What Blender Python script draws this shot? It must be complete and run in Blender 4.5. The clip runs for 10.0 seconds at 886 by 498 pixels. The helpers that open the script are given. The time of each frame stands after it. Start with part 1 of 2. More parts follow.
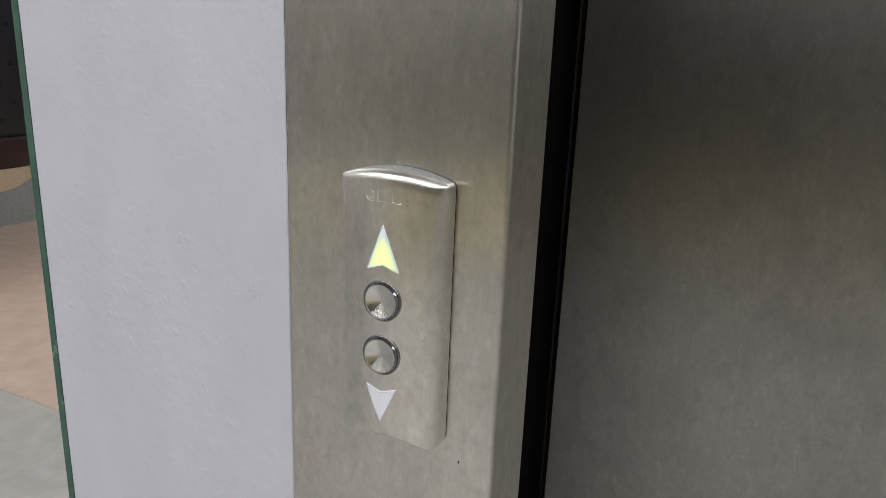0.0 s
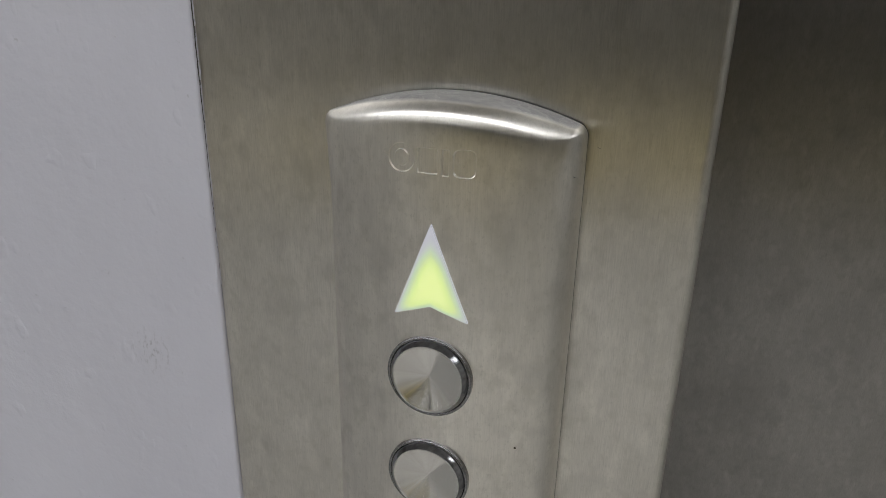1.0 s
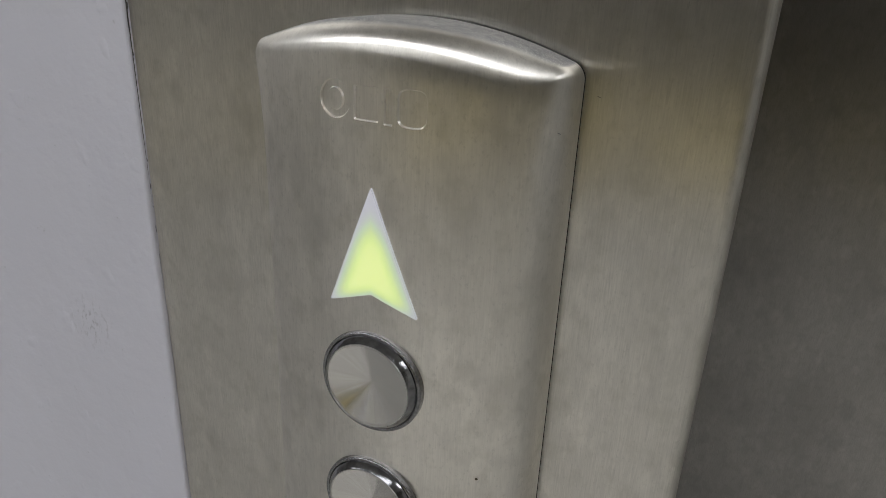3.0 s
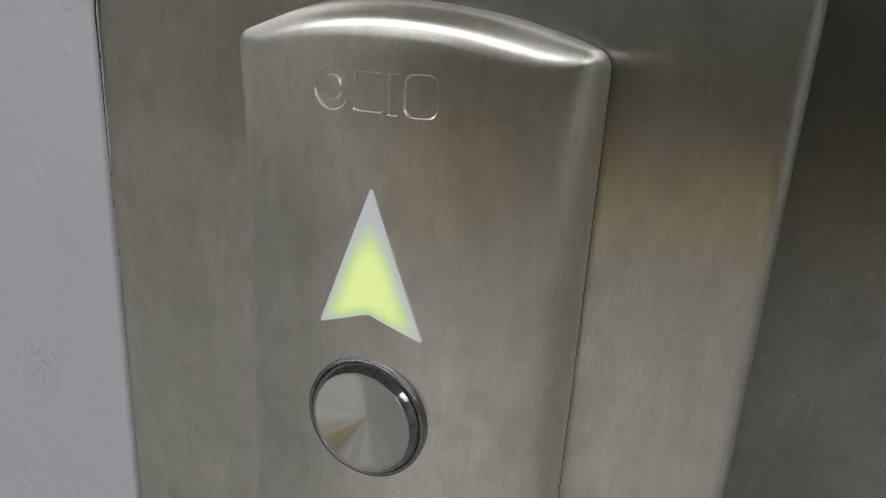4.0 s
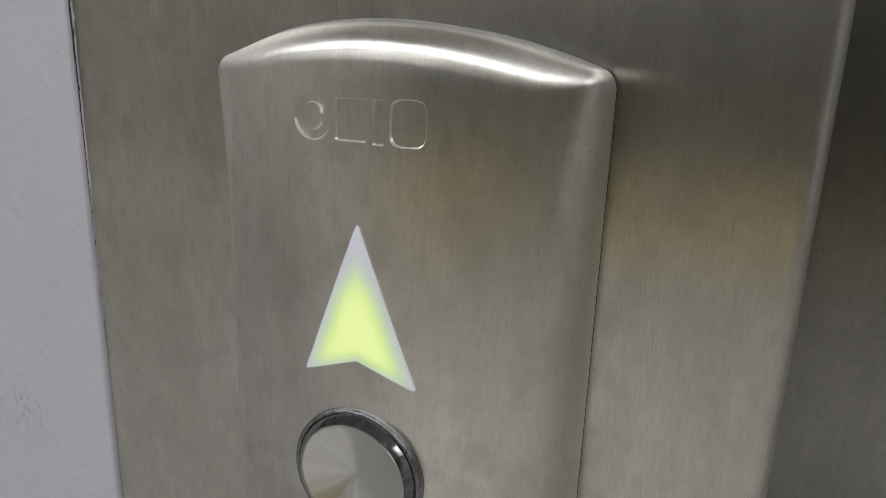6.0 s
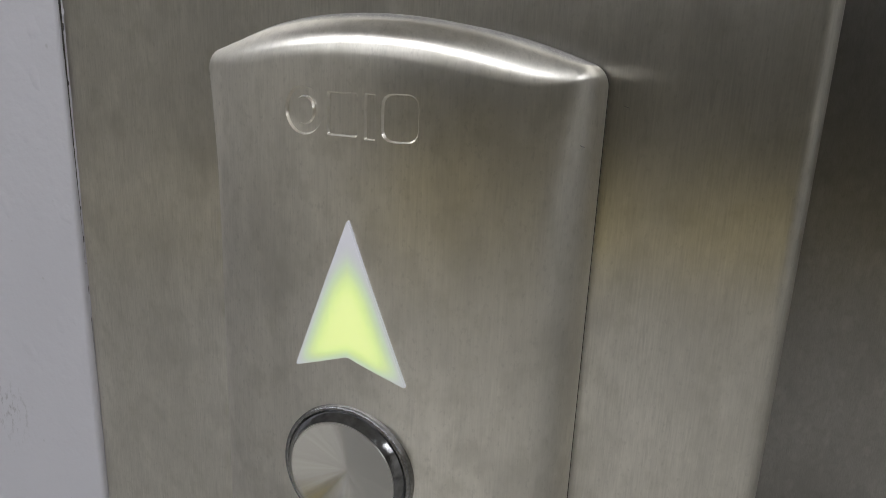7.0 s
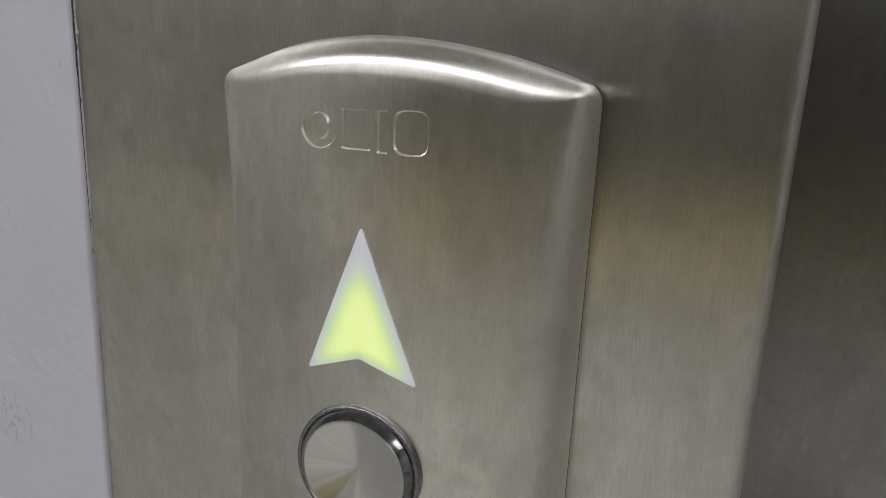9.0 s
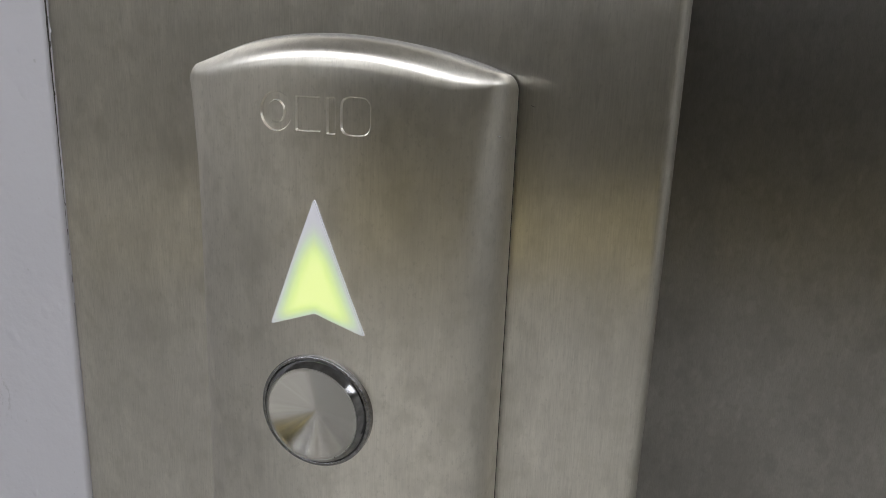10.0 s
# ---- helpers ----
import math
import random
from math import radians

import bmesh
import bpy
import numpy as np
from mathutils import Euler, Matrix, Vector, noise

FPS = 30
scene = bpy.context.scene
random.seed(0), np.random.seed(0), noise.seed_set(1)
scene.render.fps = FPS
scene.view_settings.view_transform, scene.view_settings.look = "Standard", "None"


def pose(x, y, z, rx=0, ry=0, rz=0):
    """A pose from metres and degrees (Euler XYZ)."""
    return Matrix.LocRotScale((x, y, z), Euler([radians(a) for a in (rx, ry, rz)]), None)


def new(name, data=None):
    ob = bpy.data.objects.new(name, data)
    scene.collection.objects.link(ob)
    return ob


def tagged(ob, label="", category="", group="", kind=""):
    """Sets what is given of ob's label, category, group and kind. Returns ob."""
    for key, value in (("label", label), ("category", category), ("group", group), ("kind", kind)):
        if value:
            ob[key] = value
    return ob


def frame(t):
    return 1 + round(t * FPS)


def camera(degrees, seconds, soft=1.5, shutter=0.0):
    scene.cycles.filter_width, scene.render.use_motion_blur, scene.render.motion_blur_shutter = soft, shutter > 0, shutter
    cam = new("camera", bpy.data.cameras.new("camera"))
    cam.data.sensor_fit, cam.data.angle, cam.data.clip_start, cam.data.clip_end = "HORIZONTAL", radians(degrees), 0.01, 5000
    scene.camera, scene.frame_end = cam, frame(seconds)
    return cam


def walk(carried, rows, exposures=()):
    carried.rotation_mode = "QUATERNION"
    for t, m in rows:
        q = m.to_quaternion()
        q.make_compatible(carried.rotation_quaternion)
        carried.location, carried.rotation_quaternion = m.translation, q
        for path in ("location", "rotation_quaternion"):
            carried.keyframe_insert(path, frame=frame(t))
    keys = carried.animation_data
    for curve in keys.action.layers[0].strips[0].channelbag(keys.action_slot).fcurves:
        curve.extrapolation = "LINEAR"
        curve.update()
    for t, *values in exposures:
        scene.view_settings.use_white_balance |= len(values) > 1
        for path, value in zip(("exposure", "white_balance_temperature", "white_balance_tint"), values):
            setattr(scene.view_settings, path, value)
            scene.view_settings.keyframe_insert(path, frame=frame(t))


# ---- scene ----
cam = camera(65.77, 10.0, soft=0.72)
LIFT = 1.05    # height of the up arrow's base above the floor
PATH = [
    (0, 0.1860, -0.3330, 0.1116, 25.46, -14.99, 2.28),
    (0.1, 0.1632, -0.3052, 0.1020, 25.19, -15.81, 1.56),
    (0.2, 0.1390, -0.2803, 0.0973, 24.42, -16.35, 0.79),
    (0.3, 0.1178, -0.2544, 0.0934, 22.45, -17.09, 0.07),
    (0.4, 0.0973, -0.2345, 0.0893, 19.93, -17.75, -0.08),
    (0.5, 0.0815, -0.2168, 0.0915, 18.47, -19.12, -0.35),
    (0.7, 0.0687, -0.1906, 0.0855, 18.68, -19.69, 0.09),
    (0.8, 0.0631, -0.1819, 0.0832, 18.90, -19.95, 0.45),
    (1, 0.0532, -0.1725, 0.0810, 18.07, -20.64, 1.17),
    (1.2, 0.0551, -0.1513, 0.0759, 19.91, -20.78, 2.05),
    (1.3, 0.0570, -0.1441, 0.0743, 20.76, -21.14, 2.28),
    (1.5, 0.0610, -0.1353, 0.0708, 22.49, -22.71, 3.08),
    (1.7, 0.0614, -0.1288, 0.0685, 23.39, -22.82, 2.41),
    (2, 0.0664, -0.1282, 0.0687, 24.53, -22.92, 2.09),
    (2.2, 0.0665, -0.1238, 0.0692, 24.93, -24.52, 2.13),
    (3.3, 0.0622, -0.1299, 0.0655, 22.87, -21.84, 2.74),
    (3.5, 0.0610, -0.1294, 0.0654, 22.47, -21.63, 2.82),
    (3.7, 0.0566, -0.1264, 0.0604, 22.05, -19.42, 2.87),
    (3.8, 0.0555, -0.1236, 0.0583, 22.36, -18.29, 2.71),
    (4, 0.0521, -0.1201, 0.0519, 20.95, -17.33, 3.35),
    (4.2, 0.0473, -0.1110, 0.0524, 20.67, -17.28, 2.77),
    (4.3, 0.0454, -0.1095, 0.0528, 20.28, -15.96, 2.45),
    (4.5, 0.0440, -0.1079, 0.0557, 20.79, -15.62, 2.20),
    (4.7, 0.0461, -0.1077, 0.0547, 20.96, -15.02, 2.02),
    (4.8, 0.0468, -0.1060, 0.0541, 20.83, -15.56, 1.75),
    (5, 0.0516, -0.1061, 0.0512, 21.84, -15.35, 1.78),
    (5.2, 0.0492, -0.1057, 0.0522, 20.93, -16.12, 1.74),
    (5.3, 0.0500, -0.1076, 0.0524, 22.00, -15.07, 1.93),
    (5.5, 0.0502, -0.1083, 0.0541, 21.93, -14.98, 1.97),
    (5.7, 0.0512, -0.1092, 0.0516, 22.40, -15.26, 1.97),
    (6.8, 0.0513, -0.1096, 0.0509, 21.36, -15.25, 2.26),
    (7, 0.0512, -0.1095, 0.0499, 21.42, -14.91, 2.51),
    (7.2, 0.0481, -0.1090, 0.0493, 20.59, -14.70, 2.64),
    (7.5, 0.0474, -0.1109, 0.0482, 20.70, -14.99, 3.01),
    (7.7, 0.0460, -0.1106, 0.0474, 20.03, -15.27, 2.76),
    (8, 0.0467, -0.1113, 0.0469, 20.67, -14.71, 2.72),
    (8.2, 0.0458, -0.1100, 0.0472, 20.79, -14.61, 2.95),
    (8.5, 0.0467, -0.1130, 0.0479, 20.59, -14.62, 2.52),
    (8.7, 0.0465, -0.1123, 0.0476, 20.50, -14.72, 2.60),
    (9, 0.0497, -0.1179, 0.0500, 19.71, -13.52, 2.54),
    (9.2, 0.0509, -0.1203, 0.0504, 18.66, -13.23, 2.59),
    (9.5, 0.0548, -0.1257, 0.0514, 17.97, -13.39, 2.59),
    (9.7, 0.0553, -0.1276, 0.0496, 17.33, -13.15, 2.58),
    (10, 0.0598, -0.1355, 0.0485, 16.33, -13.45, 2.18),
]
walk(cam, [(t, Matrix.Translation((x, y, z + LIFT)) @ pose(0, 0, 0, 0, 0, yw) @ pose(0, 0, 0, 90 + p) @ pose(0, 0, 0, 0, 0, r))
           for t, x, y, z, yw, p, r in PATH],
     exposures=[(0.0, -0.10), (0.5, -0.41), (1.5, -0.56), (3.5, -0.62), (4.0, -0.66), (5.0, -0.63), (5.5, -0.54), (7.5, -0.56), (9.0, -0.56), (10.0, -0.48)])

# ---- light ----
world = bpy.data.worlds.new("world")
scene.world = world
world.use_nodes = True
world.node_tree.nodes["Background"].inputs[0].default_value = (0.5, 0.55, 0.6, 1)
world.node_tree.nodes["Background"].inputs[1].default_value = 0.02
LAMP = 7.6     # radiance of the ceiling diffusers


# ---- materials ----
def material(name):
    m = bpy.data.materials.new(name)
    m.use_nodes = True
    nt = m.node_tree
    return m, nt, nt.nodes["Principled BSDF"]


def coords(nt, scale=(1, 1, 1)):
    c = nt.nodes.new("ShaderNodeTexCoord")
    mp = nt.nodes.new("ShaderNodeMapping")
    mp.inputs["Scale"].default_value = scale
    nt.links.new(c.outputs["Object"], mp.inputs[0])
    return mp.outputs[0]


def noise_tex(nt, scale, size, detail=4, rough=0.5):
    n = nt.nodes.new("ShaderNodeTexNoise")
    n.inputs["Scale"].default_value = size
    n.inputs["Detail"].default_value = detail
    n.inputs["Roughness"].default_value = rough
    nt.links.new(coords(nt, scale), n.inputs["Vector"])
    return n.outputs["Fac"]


def remap(nt, fac, lo, hi, a=0.3, b=0.7):
    n = nt.nodes.new("ShaderNodeMapRange")
    n.inputs[1].default_value, n.inputs[2].default_value = a, b
    n.inputs[3].default_value, n.inputs[4].default_value = lo, hi
    nt.links.new(fac, n.inputs[0])
    return n.outputs[0]


def blend(nt, fac, a, b, mode="MIX"):
    n = nt.nodes.new("ShaderNodeMix")
    n.data_type, n.blend_type = "RGBA", mode
    for sock, v in ((n.inputs[0], fac), (n.inputs[6], a), (n.inputs[7], b)):
        if isinstance(v, (tuple, float, int)):
            sock.default_value = (*v, 1) if isinstance(v, tuple) else v
        else:
            nt.links.new(v, sock)
    return n.outputs[2]


def maths(nt, op, a, b=0.0):
    n = nt.nodes.new("ShaderNodeMath")
    n.operation = op
    for sock, v in ((n.inputs[0], a), (n.inputs[1], b)):
        if isinstance(v, (float, int)):
            sock.default_value = v
        else:
            nt.links.new(v, sock)
    return n.outputs[0]


def relief(nt, bsdf, height, strength, dist):
    n = nt.nodes.new("ShaderNodeBump")
    n.inputs["Strength"].default_value = strength
    n.inputs["Distance"].default_value = dist
    nt.links.new(height, n.inputs["Height"])
    nt.links.new(n.outputs[0], bsdf.inputs["Normal"])


def brushed_steel(name, base, rough, aniso=0.95, grain=0.5, dust=False, low=0.84, line=0.4):
    m, nt, b = material(name)
    b.inputs["Metallic"].default_value = 1
    fine = noise_tex(nt, (3400, 3400, 170), 1.0, 3, 0.6)
    mid = noise_tex(nt, (520, 520, 28), 1.0, 4, 0.6)
    smear = noise_tex(nt, (38, 38, 22), 1.0, 5, 0.62)
    blot = noise_tex(nt, (95, 95, 70), 1.0, 3, 0.5)
    col = blend(nt, remap(nt, fine, 0, 1), tuple(c * low for c in base), tuple(min(1, c * 1.06) for c in base))
    col = blend(nt, remap(nt, mid, 0, 0.22), col, tuple(c * 0.82 for c in base))
    wipe = noise_tex(nt, (150, 150, 60), 1.0, 4, 0.6)
    col = blend(nt, remap(nt, wipe, 0, 0.7, 0.52, 0.74), col, tuple(min(1, c * 1.16) for c in base))
    col = blend(nt, remap(nt, smear, 0, 0.5, 0.45, 0.72), col, tuple(c * 0.72 for c in base))
    streak = remap(nt, noise_tex(nt, (900, 900, 95), 1.0, 3, 0.6), 0, line, 0.60, 0.74)
    col = blend(nt, streak, col, tuple(c * 0.6 for c in base))
    col = blend(nt, remap(nt, blot, 0, 0.40, 0.54, 0.74), col, tuple(c * 0.62 for c in base))
    # fine pits and dull spots
    pit = remap(nt, noise_tex(nt, (1500, 1500, 800), 1.0, 3, 0.65), 0, 0.35, 0.56, 0.70)
    col = blend(nt, pit, col, tuple(c * 0.66 for c in base))
    cloud = remap(nt, noise_tex(nt, (210, 210, 170), 1.0, 4, 0.6), 0, 0.32, 0.50, 0.66)
    col = blend(nt, cloud, col, tuple(c * k for c, k in zip(base, (0.70, 0.70, 0.66))))
    r = maths(nt, "ADD", remap(nt, mid, rough - 0.015, rough + 0.015), remap(nt, smear, -0.012, 0.06))
    if dust:
        g = nt.nodes.new("ShaderNodeNewGeometry")
        sep = nt.nodes.new("ShaderNodeSeparateXYZ")
        nt.links.new(g.outputs["Normal"], sep.inputs[0])
        up = remap(nt, sep.outputs[2], 0, 1, 0.82, 0.93)
        fleck = noise_tex(nt, (1, 1, 1), 3800, 2, 0.6)
        d = maths(nt, "MULTIPLY", up, remap(nt, noise_tex(nt, (1, 1, 1), 420, 3, 0.6), 0.8, 1.0, 0.35, 0.6))
        col = blend(nt, d, col, blend(nt, remap(nt, fleck, 0, 1, 0.57, 0.66), (0.30, 0.295, 0.29), (0.66, 0.65, 0.63)))
        r = maths(nt, "ADD", r, maths(nt, "MULTIPLY", d, 0.5))
        nt.links.new(maths(nt, "SUBTRACT", 1.0, maths(nt, "MULTIPLY", d, 0.8)), b.inputs["Metallic"])
    nt.links.new(col, b.inputs["Base Color"])
    nt.links.new(r, b.inputs["Roughness"])
    b.inputs["Anisotropic"].default_value = aniso
    t = nt.nodes.new("ShaderNodeTangent")
    t.direction_type, t.axis = "RADIAL", "Z"
    nt.links.new(t.outputs[0], b.inputs["Tangent"])
    relief(nt, b, maths(nt, "ADD", fine, maths(nt, "MULTIPLY", mid, 1.0)), grain, 0.00003)
    return m


def plain(name, base, rough, metal=0.0, var=0.1, size=40.0, bump=0.0, dist=0.001):
    m, nt, b = material(name)
    b.inputs["Metallic"].default_value = metal
    n = noise_tex(nt, (1, 1, 1), size, 6, 0.6)
    col = blend(nt, remap(nt, n, 0, 1), tuple(c * (1 - var) for c in base), tuple(min(1, c * (1 + var)) for c in base))
    nt.links.new(col, b.inputs["Base Color"])
    nt.links.new(remap(nt, n, rough * 0.85, min(1, rough * 1.15)), b.inputs["Roughness"])
    if bump:
        relief(nt, b, n, bump, dist)
    return m


STEEL = brushed_steel("brushed_steel", (0.79, 0.762, 0.708), 0.30, grain=0.45, low=0.87, line=0.34)
STEEL_PANEL = brushed_steel("satin_steel", (0.865, 0.834, 0.775), 0.32, 0.80, 0.15, dust=True, low=0.945, line=0.16)
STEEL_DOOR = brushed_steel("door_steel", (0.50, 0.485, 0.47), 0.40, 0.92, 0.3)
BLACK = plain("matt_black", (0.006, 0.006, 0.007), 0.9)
CAULK = plain("dark_caulk", (0.07, 0.066, 0.062), 0.8, var=0.5, size=900)
# ring and collar: low base colours carry the dark surroundings they would reflect
CHROME = plain("worn_chrome", (0.28, 0.28, 0.29), 0.09, 1.0, 0.4, 1100, 0.7, 0.0003)
COLLAR = plain("reflected_dark_collar", (0.24, 0.24, 0.25), 0.10, 1.0, 0.3, 700, 0.12, 0.0003)
RIM = plain("bright_rim", (0.45, 0.445, 0.43), 0.30, 1.0, 0.1, 900)
STONE = plain("grey_stone", (0.50, 0.483, 0.448), 0.35, var=0.12, size=14)
MIDFLOOR = plain("mid_reflected_floor", (0.47, 0.455, 0.42), 0.4, var=0.15, size=14)
DIMFLOOR = plain("dim_reflected_floor", (0.25, 0.243, 0.228), 0.4, var=0.15, size=14)
TAN = plain("tan_carpet", (0.52, 0.43, 0.19), 0.9, var=0.15, size=30, bump=0.3)
BEIGE = plain("beige_carpet", (0.60, 0.46, 0.37), 0.9, var=0.12, size=9, bump=0.3)
CEIL = plain("ceiling_paint", (0.72, 0.72, 0.72), 0.9)
MIDWALL = plain("mid_reflected_wall", (0.45, 0.43, 0.385), 0.7)
DIMWALL = plain("dim_reflected_wall", (0.27, 0.26, 0.235), 0.6)
DARKWALL = plain("dark_reflected_wall", (0.030, 0.028, 0.026), 0.8, var=0.3, size=3)
BLUEGREY = plain("blue_grey_paint", (0.50, 0.54, 0.56), 0.6)
GREY = plain("grey_paint", (0.30, 0.31, 0.32), 0.6)
HIDE = plain("black_upholstery", (0.022, 0.021, 0.026), 0.5, var=0.2, size=60, bump=0.2)
MAROON = plain("maroon_upholstery", (0.03, 0.014, 0.017), 0.5)
CREAM = plain("cream_wood", (0.80, 0.73, 0.56), 0.5)
GREEN = plain("glass_edge", (0.05, 0.115, 0.085), 0.25, var=0.25, size=30)


def wall_paint():
    m, nt, b = material("white_wall_paint")
    lumps = maths(nt, "ADD", noise_tex(nt, (1, 1, 1), 60, 4, 0.5), maths(nt, "MULTIPLY", noise_tex(nt, (1, 1, 1), 330, 3, 0.6), 0.22))
    broad = noise_tex(nt, (1, 1, 0.45), 14, 4, 0.55)
    col = blend(nt, remap(nt, broad, 0, 0.6), (0.612, 0.606, 0.658), (0.527, 0.521, 0.57))
    # a patch of dark scuffs and scattered specks
    c = nt.nodes.new("ShaderNodeTexCoord")
    d = nt.nodes.new("ShaderNodeVectorMath")
    d.operation = "DISTANCE"
    d.inputs[1].default_value = (-0.110, 0, LIFT - 0.040)
    nt.links.new(c.outputs["Object"], d.inputs[0])
    near = remap(nt, d.outputs["Value"], 1, 0, 0.002, 0.012)
    streak = remap(nt, noise_tex(nt, (700, 700, 260), 1.0, 4, 0.7), 0, 1, 0.53, 0.62)
    col = blend(nt, maths(nt, "MULTIPLY", maths(nt, "MULTIPLY", near, streak), 0.42), col, (0.16, 0.15, 0.15))
    speck = remap(nt, noise_tex(nt, (1, 1, 1), 330, 2, 0.5), 0, 0.3, 0.74, 0.8)
    col = blend(nt, speck, col, (0.25, 0.24, 0.23))
    nt.links.new(col, b.inputs["Base Color"])
    b.inputs["Roughness"].default_value = 0.5
    drip = remap(nt, noise_tex(nt, (1, 1, 0.7), 120, 2, 0.4), 0, 1, 0.66, 0.78)
    relief(nt, b, maths(nt, "ADD", lumps, maths(nt, "MULTIPLY", drip, 0.35)), 0.5, 0.0018)
    return m


WALL = wall_paint()


def plastic(name, lit):
    m, nt, b = material(name)
    b.inputs["Base Color"].default_value = (0.42, 0.42, 0.45, 1) if lit else (0.80, 0.80, 0.86, 1)
    b.inputs["Roughness"].default_value = 0.35
    if lit:
        c = nt.nodes.new("ShaderNodeTexCoord")
        sep = nt.nodes.new("ShaderNodeSeparateXYZ")
        nt.links.new(c.outputs["Object"], sep.inputs[0])
        ax = maths(nt, "ABSOLUTE", sep.outputs[0])
        z = sep.outputs[2]
        side = maths(nt, "SUBTRACT", maths(nt, "SUBTRACT", 0.0105, maths(nt, "MULTIPLY", z, 0.39)), ax)
        base = maths(nt, "SUBTRACT", z, maths(nt, "SUBTRACT", 0.0038, maths(nt, "MULTIPLY", ax, 0.36)))

        def ramp(v, a, b):
            n = nt.nodes.new("ShaderNodeMapRange")
            n.interpolation_type = "SMOOTHSTEP"
            for i, q in ((1, a), (2, b), (3, 0.0), (4, 1.0)):
                n.inputs[i].default_value = q
            nt.links.new(v, n.inputs[0])
            return n.outputs[0]

        glow_fac = maths(nt, "MULTIPLY", maths(nt, "MULTIPLY", ramp(side, -0.0008, 0.0046), ramp(base, -0.0012, 0.0028)), ramp(z, 0.0240, 0.0130))
        nt.links.new(blend(nt, maths(nt, "POWER", glow_fac, 2.2), blend(nt, glow_fac, (0.40, 0.40, 0.445), (0.44, 0.84, 0.0)), (0.84, 1.0, 0.20)), b.inputs["Emission Color"])
        b.inputs["Emission Strength"].default_value = 1.0
    return m


LIGHTWALL = plain("light_reflected_wall", (0.72, 0.705, 0.67), 0.7)
LIT = plastic("lit_arrow_plastic", True)
UNLIT = plastic("arrow_plastic", False)


def spun_steel():
    m, nt, b = material("spun_steel")
    b.inputs["Metallic"].default_value = 1
    # turning marks: the finish changes from spoke to spoke
    c = nt.nodes.new("ShaderNodeTexCoord")
    flat = nt.nodes.new("ShaderNodeVectorMath")
    flat.operation = "MULTIPLY"
    flat.inputs[1].default_value = (1, 0, 1)
    nt.links.new(c.outputs["Object"], flat.inputs[0])
    unit = nt.nodes.new("ShaderNodeVectorMath")
    unit.operation = "NORMALIZE"
    nt.links.new(flat.outputs[0], unit.inputs[0])
    n = nt.nodes.new("ShaderNodeTexNoise")
    n.inputs["Scale"].default_value = 5.0
    n.inputs["Detail"].default_value = 2.5
    nt.links.new(unit.outputs[0], n.inputs["Vector"])
    nt.links.new(blend(nt, remap(nt, n.outputs["Fac"], 0, 1, 0.35, 0.65), (0.70, 0.685, 0.66), (0.78, 0.765, 0.735)), b.inputs["Base Color"])
    nt.links.new(remap(nt, n.outputs["Fac"], 0.26, 0.11), b.inputs["Roughness"])
    b.inputs["Anisotropic"].default_value = 1.0
    t = nt.nodes.new("ShaderNodeTangent")
    t.direction_type, t.axis = "RADIAL", "Y"
    nt.links.new(t.outputs[0], b.inputs["Tangent"])
    b.inputs["Anisotropic Rotation"].default_value = 0.25
    return m


SPUN = spun_steel()


def glow():
    m, nt, b = material("lamp_diffuser")
    b.inputs["Base Color"].default_value = (0.8, 0.8, 0.8, 1)
    b.inputs["Emission Color"].default_value = (0.95, 0.966, 1.0, 1)
    b.inputs["Emission Strength"].default_value = LAMP
    return m


GLOW = glow()


# ---- building blocks ----
def mesh_of(name, verts, faces, mat, smooth=False):
    me = bpy.data.meshes.new(name)
    me.from_pydata([tuple(v) for v in verts], [], faces)
    me.materials.append(mat)
    if smooth:
        me.shade_smooth()
    me.validate()
    bm = bmesh.new()
    bm.from_mesh(me)
    bmesh.ops.recalc_face_normals(bm, faces=bm.faces)
    bm.to_mesh(me)
    bm.free()
    return me


def box_data(boxes):
    verts, faces = [], []
    for (x0, y0, z0), (x1, y1, z1) in boxes:
        k = len(verts)
        verts += [(x, y, z) for z in (z0, z1) for y in (y0, y1) for x in (x0, x1)]
        faces += [tuple(k + i for i in f) for f in ((0, 2, 3, 1), (4, 5, 7, 6), (0, 1, 5, 4), (2, 6, 7, 3), (0, 4, 6, 2), (1, 3, 7, 5))]
    return verts, faces


def slab(name, lo, hi, mat, kind="structure", label="", category=""):
    return tagged(new(name, mesh_of(name, *box_data([(lo, hi)]), mat)), label, category, kind=kind)


def part(name, data, parent, label=""):
    ob = new(name, data)
    ob.parent = parent
    return tagged(ob, label)


def extrude_profile(pts, z0, z1, closed=True):
    n = len(pts)
    verts = [(x, y, z0) for x, y in pts] + [(x, y, z1) for x, y in pts]
    faces = [(i, (i + 1) % n, n + (i + 1) % n, n + i) for i in range(n if closed else n - 1)]
    if closed:
        faces += [tuple(range(n)), tuple(range(2 * n - 1, n - 1, -1))]
    return verts, faces


# ---- the lift front ----
XS, XE = -0.0788, 0.0646         # seam with the wall, outer edge of the jamb
RET, DOOR_Y, DOOR_X = 0.0545, 0.30, 0.0172
TOP = 2.15


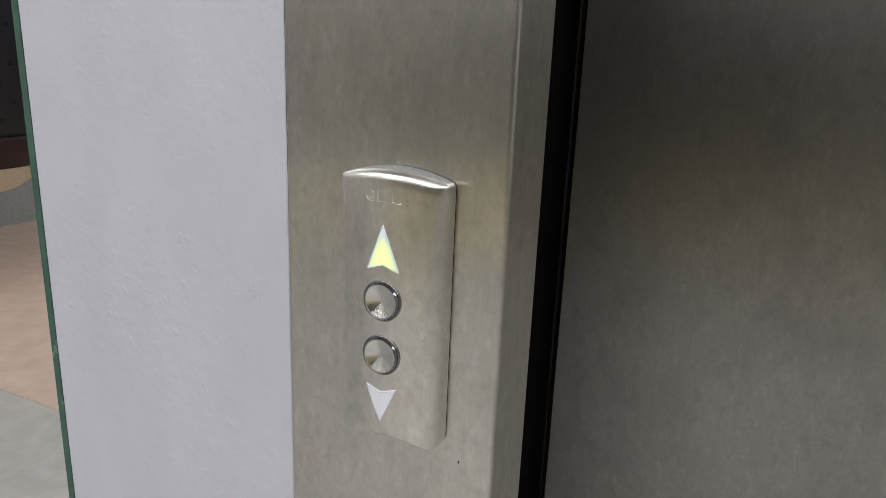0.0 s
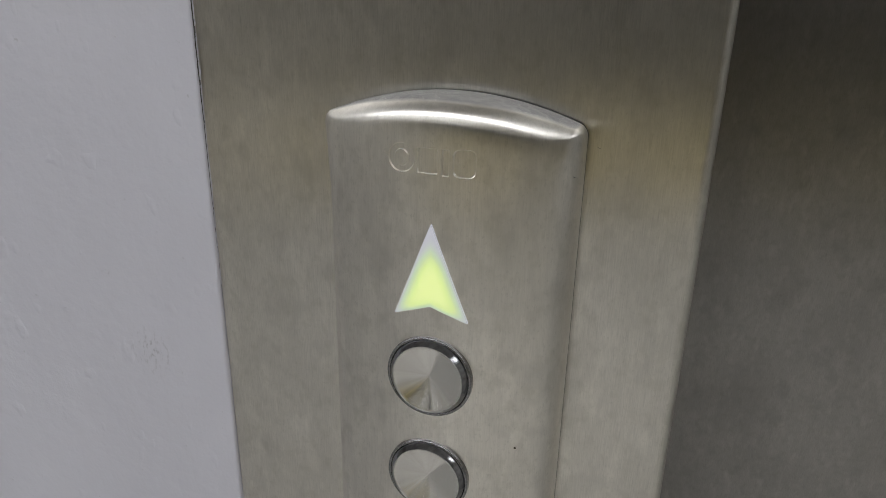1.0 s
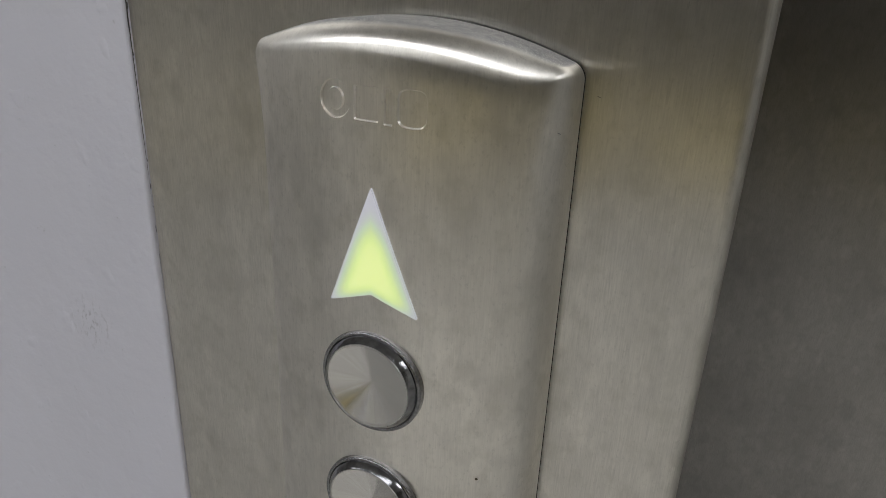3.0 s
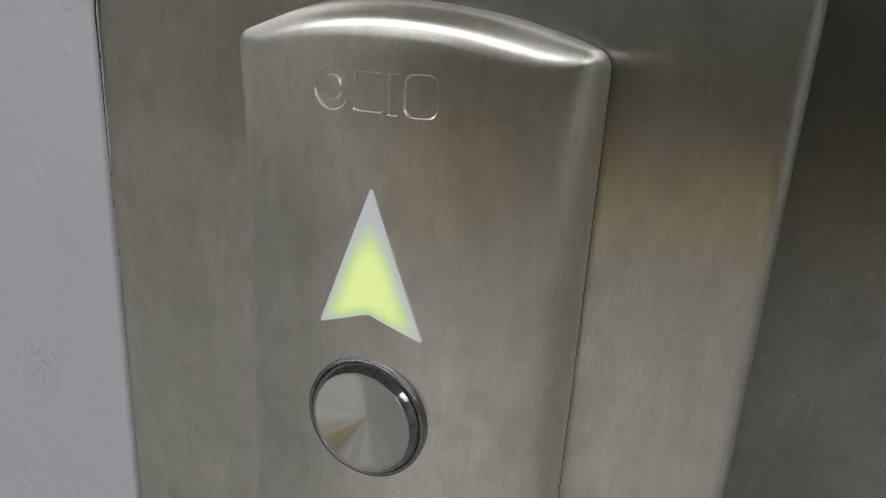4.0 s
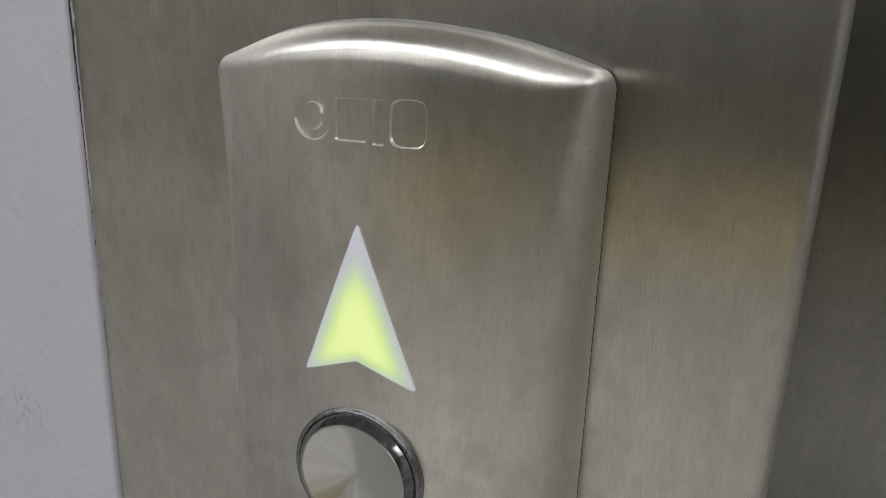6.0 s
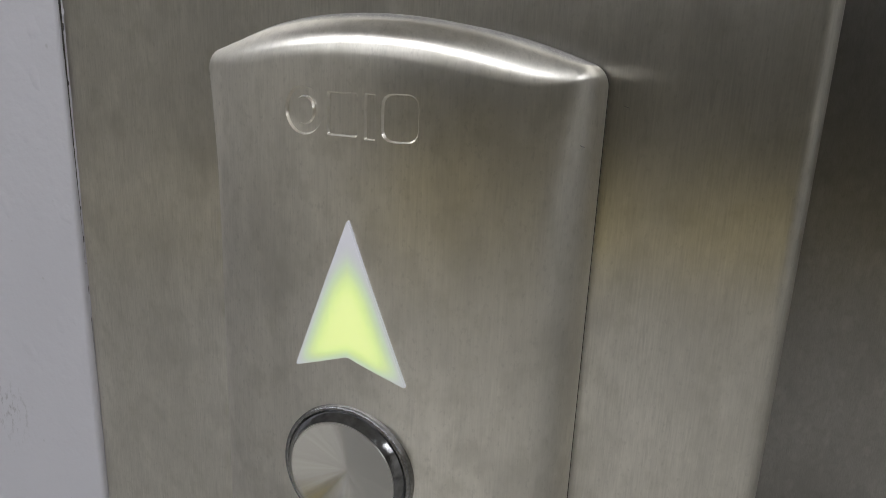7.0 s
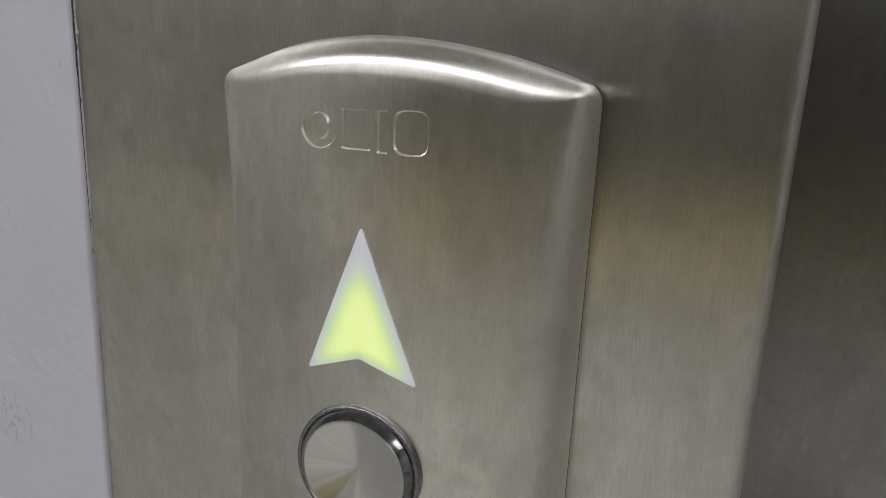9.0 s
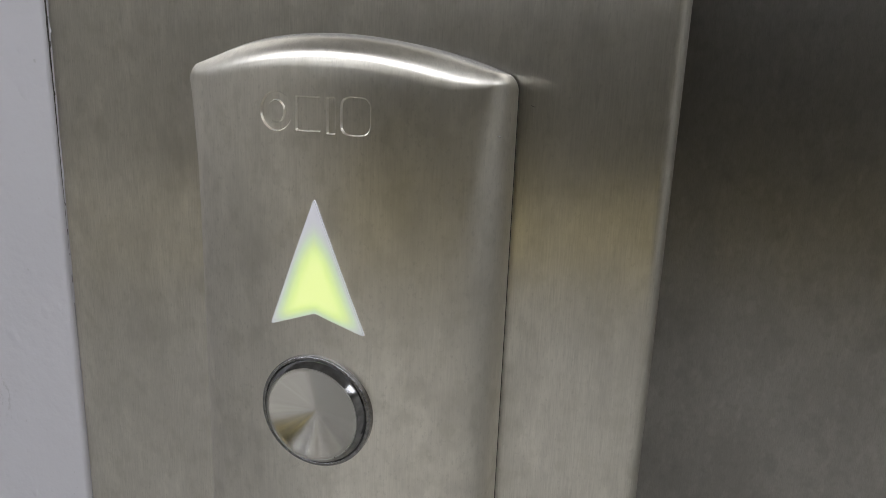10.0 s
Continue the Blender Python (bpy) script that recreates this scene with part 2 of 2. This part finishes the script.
def jamb():
    r, th = 0.0031, 0.0015
    outer = [(XS, 0.0)] + [(XE - r + r * math.sin(a), r - r * math.cos(a)) for a in np.linspace(0, math.pi / 2, 9)] + [(XE, RET)]
    ri = r - th
    inner = [(XE - th, RET)] + [(XE - r + ri * math.sin(a), r - ri * math.cos(a)) for a in np.linspace(math.pi / 2, 0, 9)] + [(XS, th)]
    me = mesh_of("door_jamb", *extrude_profile(outer + inner, 0.0, TOP), STEEL)
    for p in me.polygons:
        p.use_smooth = abs(p.normal.z) < 0.5
    me.set_sharp_from_angle(angle=radians(35))
    return tagged(new("door_jamb", me), "brushed stainless steel lift door jamb with a rounded edge", "door jamb", kind="structure")


jamb()
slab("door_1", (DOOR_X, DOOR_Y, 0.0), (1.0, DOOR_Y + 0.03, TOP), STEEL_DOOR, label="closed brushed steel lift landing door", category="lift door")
# the pocket's darkness is put into matt black slabs
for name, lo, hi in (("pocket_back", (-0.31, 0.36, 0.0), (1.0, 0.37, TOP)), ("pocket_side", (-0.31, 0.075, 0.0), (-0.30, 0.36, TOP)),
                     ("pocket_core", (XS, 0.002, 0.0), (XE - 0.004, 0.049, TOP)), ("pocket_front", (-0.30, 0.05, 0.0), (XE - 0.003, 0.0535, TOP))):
    slab(name, lo, hi, BLACK, label="black slab standing in for the unlit pocket's darkness", category="door pocket")
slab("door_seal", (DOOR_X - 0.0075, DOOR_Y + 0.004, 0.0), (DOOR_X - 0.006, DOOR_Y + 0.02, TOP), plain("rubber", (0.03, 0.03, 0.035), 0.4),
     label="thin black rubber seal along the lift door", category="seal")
WEND = -0.3195
CEIL_Z = 2.75


def pier():
    r, p = 0.0009, -0.0015
    prof = [(WEND, 0.06), (WEND, 0.0015), (WEND + 0.047, p + 0.0002), (WEND + 0.055, p)] + \
           [(XS - 0.0002 - r + r * math.sin(a), p + r - r * math.cos(a)) for a in np.linspace(0, math.pi / 2, 7)] + [(XS - 0.0002, 0.05)]
    me = mesh_of("wall_north", *extrude_profile(prof, 0.0, CEIL_Z), WALL)
    for f in me.polygons:
        f.use_smooth = abs(f.normal.z) < 0.5
    me.set_sharp_from_angle(angle=radians(40))
    return tagged(new("wall_north", me), "white painted plaster wall beside the lift with faint scuffs", "wall", kind="structure")


pier()
slab("wall_over_door", (XS, 0.0, TOP), (4.2, 0.3, CEIL_Z), CEIL, label="plain white wall above the lift door", category="wall")
slab("wall_right", (1.0, 0.0, 0.0), (4.2, 0.4, TOP), GREY, label="plain grey wall beyond the lift", category="wall")
slab("wall_shaft", (WEND + 0.002, 0.061, 0.0), (-0.311, 0.38, CEIL_Z), CEIL, label="white side of the lift shaft", category="wall")
slab("wall_shaft_back", (WEND + 0.002, 0.38, 0.0), (4.2, 0.42, CEIL_Z), CEIL, label="white back of the lift shaft", category="wall")


def caulk_line():
    rng = random.Random(4)
    verts, faces = [], []
    zs = np.linspace(LIFT - 0.030, LIFT + 0.4, 300)
    for i, z in enumerate(zs):
        w = min(1.0, max(0.02, (z - LIFT + 0.02) / 0.08))     # the crack closes downwards
        b = XS - 0.00003 + rng.uniform(-0.00006, 0.00006)
        a = b - (0.00012 + rng.uniform(-0.00010, 0.00006)) * w
        verts += [(a, -0.0002 - 0.0006 * w, z), (b, -0.0002, z)]
        if i:
            k = 2 * i
            faces.append((k - 2, k - 1, k + 1, k))
    return tagged(new("caulk_joint", mesh_of("caulk_joint", verts, faces, CAULK)), "cracked dark caulk joint between wall and steel jamb", "joint", kind="structure")


caulk_line()


def paint_edge():
    rng = random.Random(9)
    verts, faces = [], []
    for i, z in enumerate(np.linspace(LIFT - 0.01, LIFT + 0.4, 420)):
        w = max(0.00002, rng.gauss(0.00008, 0.00013) * (1 if z > LIFT + 0.015 else 0.4))
        verts += [(XS - 0.00003, -0.0004, z), (XS + w, -0.00005, z)]
        if i:
            k = 2 * i
            faces.append((k - 2, k - 1, k + 1, k))
    return tagged(new("paint_edge", mesh_of("paint_edge", verts, faces, WALL)), "ragged white paint edge left on the steel", "paint edge", kind="structure")


paint_edge()
slab("glass_panel", (WEND - 0.0075, 0.001, 0.0), (WEND - 0.0005, 0.055, CEIL_Z), GREEN, kind="", label="green-edged clear glass panel at the wall's end", category="glass panel")


# ---- the call panel ----
HW, Z_BOT = 0.0345, -0.1071
H_MID, H_EDGE = 0.0192, 0.0102


def depth(x):
    return H_MID - (H_MID - H_EDGE) * (x / 0.0341) ** 2


def z_top(x):
    return 0.0570 - 0.0070 * (x / HW) ** 2


def z_low(x):
    return -0.1030 - 0.0068 * (x / HW) ** 2


def outline(n=16):
    """The panel's outline seen from the front: arched top, straight sides and bottom, rounded corners."""
    rc, rb = 0.0036, 0.0076
    pts = []
    for a in np.linspace(math.pi, math.pi * 1.5, n // 2):
        pts.append((-HW + rb + rb * math.cos(a), Z_BOT + rb + rb * math.sin(a)))
    pts += [(x, z_low(x) + Z_BOT - z_low(HW - rb)) for x in np.linspace(-HW + rb, HW - rb, 24)[1:-1]]
    for a in np.linspace(-math.pi / 2, 0, n // 2):
        pts.append((HW - rb + rb * math.cos(a), Z_BOT + rb + rb * math.sin(a)))
    zc = z_top(HW - rc) - rc
    pts += [(HW, z) for z in np.linspace(Z_BOT + rb, zc, 28)[1:-1]]
    tilt = math.atan(2 * 0.0070 / HW * 0.9)
    for a in np.linspace(0, math.pi / 2 - tilt, n // 2):
        pts.append((HW - rc + rc * math.cos(a), zc + rc * math.sin(a)))
    xa = pts[-1][0]
    za = pts[-1][1] - z_top(xa)
    pts += [(x, z_top(x) + za) for x in np.linspace(xa, -xa, 34)[1:-1]]
    for a in np.linspace(math.pi / 2 + tilt, math.pi, n // 2):
        pts.append((-HW + rc + rc * math.cos(a), zc + rc * math.sin(a)))
    pts += [(-HW, z) for z in np.linspace(zc, Z_BOT + rb, 28)[1:-1]]
    return np.array(pts)


def panel_body():
    o = outline()
    n = len(o)
    tan = np.roll(o, -1, 0) - np.roll(o, 1, 0)
    tan /= np.linalg.norm(tan, axis=1)[:, None]
    inward = np.stack([-tan[:, 1], tan[:, 0]], 1)
    # the edge's rounding is tighter at the top corners
    tight = np.array([1.0 if z > 0.046 and abs(x) > HW - 0.0037 else 0.0 for x, z in o])
    for _ in range(4):
        tight = np.maximum(tight, (np.roll(tight, 1) + np.roll(tight, -1)) / 2)
    low = np.clip((Z_BOT + 0.006 - o[:, 1]) / 0.005, 0, 1)
    r = 0.0063 - 0.0030 * tight - 0.0040 * low
    verts = [(x, -0.0012, z) for x, z in o]
    steps = np.linspace(0, math.pi / 2, 8)
    for a in steps:
        q = o + inward * (r * (1 - math.cos(a)))[:, None]
        verts += [(x, -(depth(x) - k + k * math.sin(a)), z) for (x, z), k in zip(q, r)]
    inner = o + inward * r[:, None]
    c = np.array([0.0, (Z_BOT + 0.055) / 2])
    for s in np.linspace(1, 0.04, 22)[1:]:
        q = c + (inner - c) * s
        verts += [(x, -depth(x), z) for x, z in q]
    verts.append((0, -depth(0), c[1]))
    k = len(steps) + 1 + 21
    faces = [(j * n + i, j * n + (i + 1) % n, (j + 1) * n + (i + 1) % n, (j + 1) * n + i) for j in range(k - 1) for i in range(n)]
    faces += [((k - 1) * n + i, (k - 1) * n + (i + 1) % n, k * n) for i in range(n)]
    faces.append(tuple(range(n)))
    me = mesh_of("faceplate", verts, faces, STEEL_PANEL, smooth=True)
    # the maker's mark, as plain engraved shapes
    oval = [(-0.0083 + 0.0037 * math.cos(a), 0.0426 + 0.0038 * math.sin(a)) for a in np.linspace(0, 2 * math.pi, 28, endpoint=False)]
    marks = [oval,
             rounded([(-0.0040, 0.0391), (0.0014, 0.0391), (0.0014, 0.0457), (-0.0040, 0.0457)], 0.0004),
             rounded([(0.0024, 0.0388), (0.0043, 0.0388), (0.0043, 0.0457), (0.0024, 0.0457)], 0.0003),
             rounded([(0.0051, 0.0387), (0.0109, 0.0387), (0.0109, 0.0459), (0.0051, 0.0459)], 0.0020)]
    plate = new("plate", me)
    cutters = []
    for poly in marks:
        cx, cz = sum(p[0] for p in poly) / len(poly), sum(p[1] for p in poly) / len(poly)
        wx, wz = max(p[0] for p in poly) - cx, max(p[1] for p in poly) - cz
        small = [(cx + (x - cx) * (1 - 0.0003 / wx), cz + (z - cz) * (1 - 0.0003 / wz)) for x, z in poly]
        c = new("cutter", curved_plate("cutter", small, STEEL_PANEL, 0.0006, sink=0.00045, soft=-0.0006))
        cut = plate.modifiers.new("cut", "BOOLEAN")
        cut.operation, cut.solver, cut.object = "DIFFERENCE", "EXACT", c
        cutters.append(c)
    for zb in (-0.0172, -0.0499):
        bore = bmesh.new()
        bmesh.ops.create_cone(bore, cap_ends=True, segments=64, radius1=0.0121, radius2=0.0121, depth=0.009,
                              matrix=Matrix.Translation((0, -H_MID, zb)) @ Matrix.Rotation(radians(90), 4, "X"))
        hole = bpy.data.meshes.new("bore")
        bore.to_mesh(hole)
        bore.free()
        hole.materials.append(BLACK)
        c = new("cutter", hole)
        cut = plate.modifiers.new("cut", "BOOLEAN")
        cut.use_self = True
        cut.operation, cut.solver, cut.object = "DIFFERENCE", "EXACT", c
        cutters.append(c)
    done = bpy.data.meshes.new_from_object(plate.evaluated_get(bpy.context.evaluated_depsgraph_get()))
    done.name = "faceplate"
    for c in cutters + [plate]:
        bpy.data.objects.remove(c)
    done.shade_smooth()
    done.set_sharp_from_angle(angle=radians(40))
    return done


# black backing that stands in for the contact shadow round the panel
def shadow_backing():
    o = outline()
    c = np.array([0.0, -0.027])
    q = [tuple(c + (p - c) * np.array([0.9985, 0.9996])) for p in o]
    n = len(q)
    verts = [(x, y, z) for y in (-0.0001, -0.0016) for x, z in q]
    faces = [(i, (i + 1) % n, n + (i + 1) % n, n + i) for i in range(n)] + [tuple(range(n)), tuple(range(n, 2 * n))]
    return mesh_of("shadow_backing", verts, faces, BLACK)


def curved_plate(name, poly, mat, proud, sink=0.0006, soft=0.0, rows=10):
    """A plate of a polygon's outline that follows the panel's bulge."""
    bm = bmesh.new()
    vs = [bm.verts.new((x, 0, z)) for x, z in poly]
    bm.faces.new(vs)
    bmesh.ops.triangulate(bm, faces=bm.faces[:])
    for x in np.linspace(min(p[0] for p in poly), max(p[0] for p in poly), rows)[1:-1]:
        bmesh.ops.bisect_plane(bm, geom=bm.verts[:] + bm.edges[:] + bm.faces[:], plane_co=(x, 0, 0), plane_no=(1, 0, 0))
    ext = bmesh.ops.extrude_face_region(bm, geom=bm.faces[:])
    top = {g for g in ext["geom"] if isinstance(g, bmesh.types.BMVert)}
    if soft:
        cx, cz = sum(p[0] for p in poly) / len(poly), sum(p[1] for p in poly) / len(poly)
        wx = max(p[0] for p in poly) - cx
        wz = max(p[1] for p in poly) - cz
    for v in bm.verts:
        if v in top:
            if soft:
                v.co.x = cx + (v.co.x - cx) * (1 - soft / wx)
                v.co.z = cz + (v.co.z - cz) * (1 - soft / wz)
            v.co.y = -depth(v.co.x) - proud
        else:
            v.co.y = -depth(v.co.x) + sink
    bmesh.ops.recalc_face_normals(bm, faces=bm.faces[:])
    me = bpy.data.meshes.new(name)
    bm.to_mesh(me)
    bm.free()
    me.materials.append(mat)
    return me


def rounded(poly, r, n=4):
    """Rounds the corners of a polygon."""
    out, m = [], len(poly)
    for i in range(m):
        p, a, b = (Vector(poly[j % m]) for j in (i, i - 1, i + 1))
        u, w = (a - p).normalized(), (b - p).normalized()
        s, e = p + u * r, p + w * r
        for k in range(n + 1):
            f = k / n
            out.append(tuple(s * (1 - f) ** 2 + p * 2 * f * (1 - f) + e * f * f))
    return out


def lathe(name, prof, mat, n=72):
    """Turns (radius, height) round the y axis, towards the viewer."""
    verts, faces = [], []
    for rad, h in prof:
        verts += [(rad * math.cos(2 * math.pi * i / n), -h, rad * math.sin(2 * math.pi * i / n)) for i in range(n)]
    for j in range(len(prof) - 1):
        faces += [(j * n + i, j * n + (i + 1) % n, (j + 1) * n + (i + 1) % n, (j + 1) * n + i) for i in range(n)]
    if prof[0][0] < 1e-3:
        faces.append(tuple(range(n)))
    if prof[-1][0] < 1e-3:
        faces.append(tuple((len(prof) - 1) * n + i for i in range(n)))
    me = mesh_of(name, verts, faces, mat, smooth=True)
    me.set_sharp_from_angle(angle=radians(30))
    return me


def call_panel():
    top = new("lift_call_panel")
    top.location = (0, 0, LIFT)
    tagged(top, "curved satin steel lift call panel with a lit up arrow", "call panel")
    part("faceplate", panel_body(), top, "satin steel faceplate with a plain engraved mark")
    core = [(-0.0083 + 0.0021 * math.cos(a), 0.0426 + 0.0023 * math.sin(a)) for a in np.linspace(0, 2 * math.pi, 28, endpoint=False)]
    part("mark_core", curved_plate("mark_core", core, STEEL_PANEL, 0.00001, soft=0.0003), top)
    part("shadow_backing", shadow_backing(), top, "thin black backing that draws the panel's shadow line")
    up = rounded([(0, 0.0269), (-0.0105, 0.0), (0, 0.0038), (0.0105, 0.0)], 0.0007)
    part("up_arrow", curved_plate("up_arrow", up, LIT, 0.00035, soft=0.0002), top, "white plastic up arrow glowing yellow-green")
    dn = rounded([(0, -0.0936), (0.0105, -0.0694), (0, -0.0726), (-0.0105, -0.0694)], 0.0007)
    part("down_arrow", curved_plate("down_arrow", dn, UNLIT, 0.0006, soft=0.0006), top, "unlit white plastic down arrow")
    for z in (-0.0172, -0.0499):
        dish = [(0.0098 * f, -0.0002 + 0.0022 * f ** 1.4) for f in np.linspace(1, 0.02, 14)]
        face = part("button", lathe("button", [(0.0099, -0.002), (0.0099, 0.0020)] + dish, SPUN), top, "round spun steel push button")
        face.location = (0, -H_MID, z)
        bead = [(0.0116 + 0.0005 * math.cos(a), 0.0003 + 0.0005 * math.sin(a)) for a in np.linspace(0, math.pi * 0.75, 9)]
        part("ring", lathe("ring", [(0.0121, -0.003)] + bead + [(0.0110, 0.0002)], CHROME), face, "worn chrome outer ring")
        wall = [(0.0113 - 0.0012 * f, 0.0005 + 0.0017 * f ** 0.8) for f in np.linspace(0, 1, 8)]
        part("collar", lathe("collar", [(0.0113, -0.002)] + wall + [(0.0099, 0.0021), (0.0099, -0.002)], COLLAR), face, "polished collar with its dark reflection in the base colour")
        part("rim", lathe("rim", [(0.01005, 0.0016), (0.01005, 0.0022), (0.0100, 0.00228), (0.00985, 0.00228), (0.00978, 0.0020)], RIM), face, "thin bright steel rim")
    return top


call_panel()


def speck(name, x, z, y, w, h, mat, label, turn=0):
    rng = random.Random(int(1e4 * (x + 1)))
    n = 9
    rim = [(w * rng.uniform(0.7, 1) * math.cos(2 * math.pi * i / n), 0, h * rng.uniform(0.7, 1) * math.sin(2 * math.pi * i / n)) for i in range(n)]
    verts = [(0, -min(w, h) * 0.5, 0)] + rim
    ob = new(name, mesh_of(name, verts, [(0, 1 + i, 1 + (i + 1) % n) for i in range(n)] + [tuple(range(1, n + 1))], mat))
    ob.matrix_world = pose(x, y, z + LIFT, 0, turn, 0)
    return tagged(ob, label, "speck")


DIRT = plain("brown_dirt", (0.06, 0.045, 0.025), 0.8)
PALE = plain("pale_scratch", (0.32, 0.31, 0.30), 0.5, 0.8, 0.3, 3000)
speck("dirt_speck", 0.0239, -0.0376, -depth(0.0239) - 0.00004, 0.00055, 0.0004, DIRT, "tiny brown speck of dirt on the steel panel")
speck("scratch", 0.0373, 0.0451, -0.00004, 0.0006, 0.00008, PALE, "short pale scratch on the steel jamb", 20)
speck("scratch", 0.0330, 0.0396, -depth(0.0330) + 0.0008, 0.0005, 0.00009, PALE, "short pale nick near the panel's edge", 15)
speck("scratch", 0.0432, -0.1165, -0.00004, 0.0006, 0.0016, DIRT, "faint dark scratch low on the steel jamb", 15)

# ---- the lobby ----
slab("floor", (-6.5, -8.0, -0.1), (4.2, 6.0, 0.0), STONE, label="light grey stone lobby floor", category="floor")
slab("carpet", (-1.5, -8.0, 0.0), (4.2, -3.9, 0.004), TAN, label="tan carpet on the far side of the lobby", category="carpet")
# unseen darker floor area, added to dim the left jamb's lower reflections
slab("floor_reflected_dark", (-4.8, -3.9, 0.0), (-0.5, -0.02, 0.004), DIMFLOOR, label="unseen floor area darkened to dim reflections in the steel", category="floor")
# second unseen floor tone, slightly darker, to lower the right-hand steel reflections
slab("floor_reflected_mid", (-0.2, -3.2, 0.0), (4.2, -0.02, 0.004), MIDFLOOR, label="unseen floor area toned down to dim reflections at lower right", category="floor")
slab("carpet_rear", (-6.5, 0.98, 0.0), (-0.4, 6.0, 0.004), BEIGE, label="pale beige carpet past the wall's end", category="carpet")
slab("ceiling", (-6.5, -8.0, CEIL_Z), (4.2, 6.0, CEIL_Z + 0.1), CEIL, label="white lobby ceiling", category="ceiling")
# unseen south, east and west walls: tones split to shape the steel's reflections
slab("wall_south", (-6.5, -8.1, 0.0), (-3.0, -8.0, CEIL_Z), MIDWALL, label="unseen mid-grey wall section toned for reflections in the steel", category="wall")
slab("wall_south_dark", (-3.0, -8.1, 0.0), (2.2, -8.0, CEIL_Z), DARKWALL, label="unseen dark wall section that darkens reflections in the steel", category="wall")
slab("wall_south_end", (2.2, -8.1, 0.0), (4.2, -8.0, CEIL_Z), DIMWALL, label="unseen dim wall section toned for reflections in the steel", category="wall")
slab("wall_east", (4.2, -2.0, 0.0), (4.3, 6.0, CEIL_Z), LIGHTWALL, label="unseen light wall that brightens reflections in the steel", category="wall")
slab("wall_east_end", (4.2, -8.0, 0.0), (4.3, -2.0, CEIL_Z), DIMWALL, label="unseen dim wall section toned for reflections in the steel", category="wall")
slab("wall_west", (-6.6, -8.0, 0.0), (-6.5, 6.0, CEIL_Z), LIGHTWALL, label="unseen light wall that brightens reflections in the steel", category="wall")
slab("wall_rear_side", (-4.5, 0.9, 0.0), (-4.4, 6.0, CEIL_Z), BLUEGREY, label="blue-grey painted wall past the glass", category="wall")
slab("wall_rear", (-6.5, 6.0, 0.0), (4.2, 6.1, CEIL_Z), GREY, label="grey painted rear wall", category="wall")


# lights out of view, placed and sized to brighten the wall and steel
def unseen_light(x, y, w, d):
    top = new("unseen_light")
    top.location = (x, y, CEIL_Z)
    tagged(top, "added out-of-view ceiling light with a glowing diffuser", "ceiling light", "ceiling lights")
    e = 0.03
    part("frame", mesh_of("frame", *box_data([((-w / 2, -d / 2, -0.05), (w / 2, -d / 2 + e, 0)), ((-w / 2, d / 2 - e, -0.05), (w / 2, d / 2, 0)),
                                            ((-w / 2, -d / 2 + e, -0.05), (-w / 2 + e, d / 2 - e, 0)), ((w / 2 - e, -d / 2 + e, -0.05), (w / 2, d / 2 - e, 0))]), CEIL), top)
    part("diffuser", mesh_of("diffuser", *box_data([((-w / 2 + e, -d / 2 + e, -0.04), (w / 2 - e, d / 2 - e, -0.01))]), GLOW), top)


unseen_light(-0.9, -1.75, 4.6, 0.75)
# added at the right to lift the panel's side and the jamb bend
unseen_light(2.7, -0.9, 1.4, 0.9)
unseen_light(-1.3, 1.6, 1.2, 0.6)
for ly in (-3.4, -5.6, -7.4):
    for lx in (-4.4, -2.5, -0.6):
        unseen_light(lx, ly, 1.2, 0.6)
# extra lights to brighten the rear carpet and chair
for lx, ly in ((-2.6, 1.3), (-3.2, 3.2)):
    unseen_light(lx, ly, 1.2, 0.6)


def tub_chair(x, y):
    top = new("tub_chair")
    top.location = (x, y, 0.004)
    tagged(top, "dark buttoned tub chair with a cream shell on splayed legs", "chair")
    part("shell", lathe_up("shell", [(0.0005, 0.44), (0.20, 0.452), (0.30, 0.482), (0.37, 0.53), (0.42, 0.59), (0.43, 0.61), (0.40, 0.61), (0.0005, 0.60)], CREAM), top, "cream curved outer shell")
    part("seat_band", lathe_up("seat_band", [(0.0005, 0.49), (0.25, 0.50), (0.37, 0.545), (0.435, 0.63), (0.465, 0.72), (0.47, 0.745), (0.46, 0.76), (0.0005, 0.76)], MAROON), top, "dark maroon upholstered band")
    part("back", lathe_up("back", [(0.0005, 0.755), (0.45, 0.758), (0.475, 0.80), (0.49, 1.0), (0.50, 1.40), (0.46, 1.46), (0.0005, 1.46)], HIDE), top, "black buttoned upholstery")
    stud = lathe_up("stud", [(0.013, -0.01), (0.013, 0.004), (0.008, 0.008), (0.0005, 0.009)], BLACK, 10)
    for j in range(7):
        for i in range(24):
            a = 360 * (i + 0.5 * (j % 2)) / 24
            s = part("stud", stud, top)
            s.matrix_local = pose(0, 0, 0, 0, 0, a) @ pose(0.485 + 0.0015 * j, 0, 0.84 + j * 0.085, 0, 88, 0)
    for a in (25, 145, 265):
        leg = part("leg", lathe_up("leg", [(0.007, 0.0), (0.008, 0.25), (0.009, 0.53)], DARKLEG, 12), top, "thin dark splayed leg")
        leg.matrix_local = pose(0, 0, 0, 0, 0, a) @ pose(0.58, 0, 0, 0, -17, 0)


DARKLEG = plain("dark_green_metal", (0.02, 0.028, 0.022), 0.4)


def lathe_up(name, prof, mat, n=48):
    me = lathe(name, [(r, h) for r, h in prof], mat, n)
    me.transform(Matrix.Rotation(radians(-90), 4, "X"))
    return me


tub_chair(-3.46, 1.62)
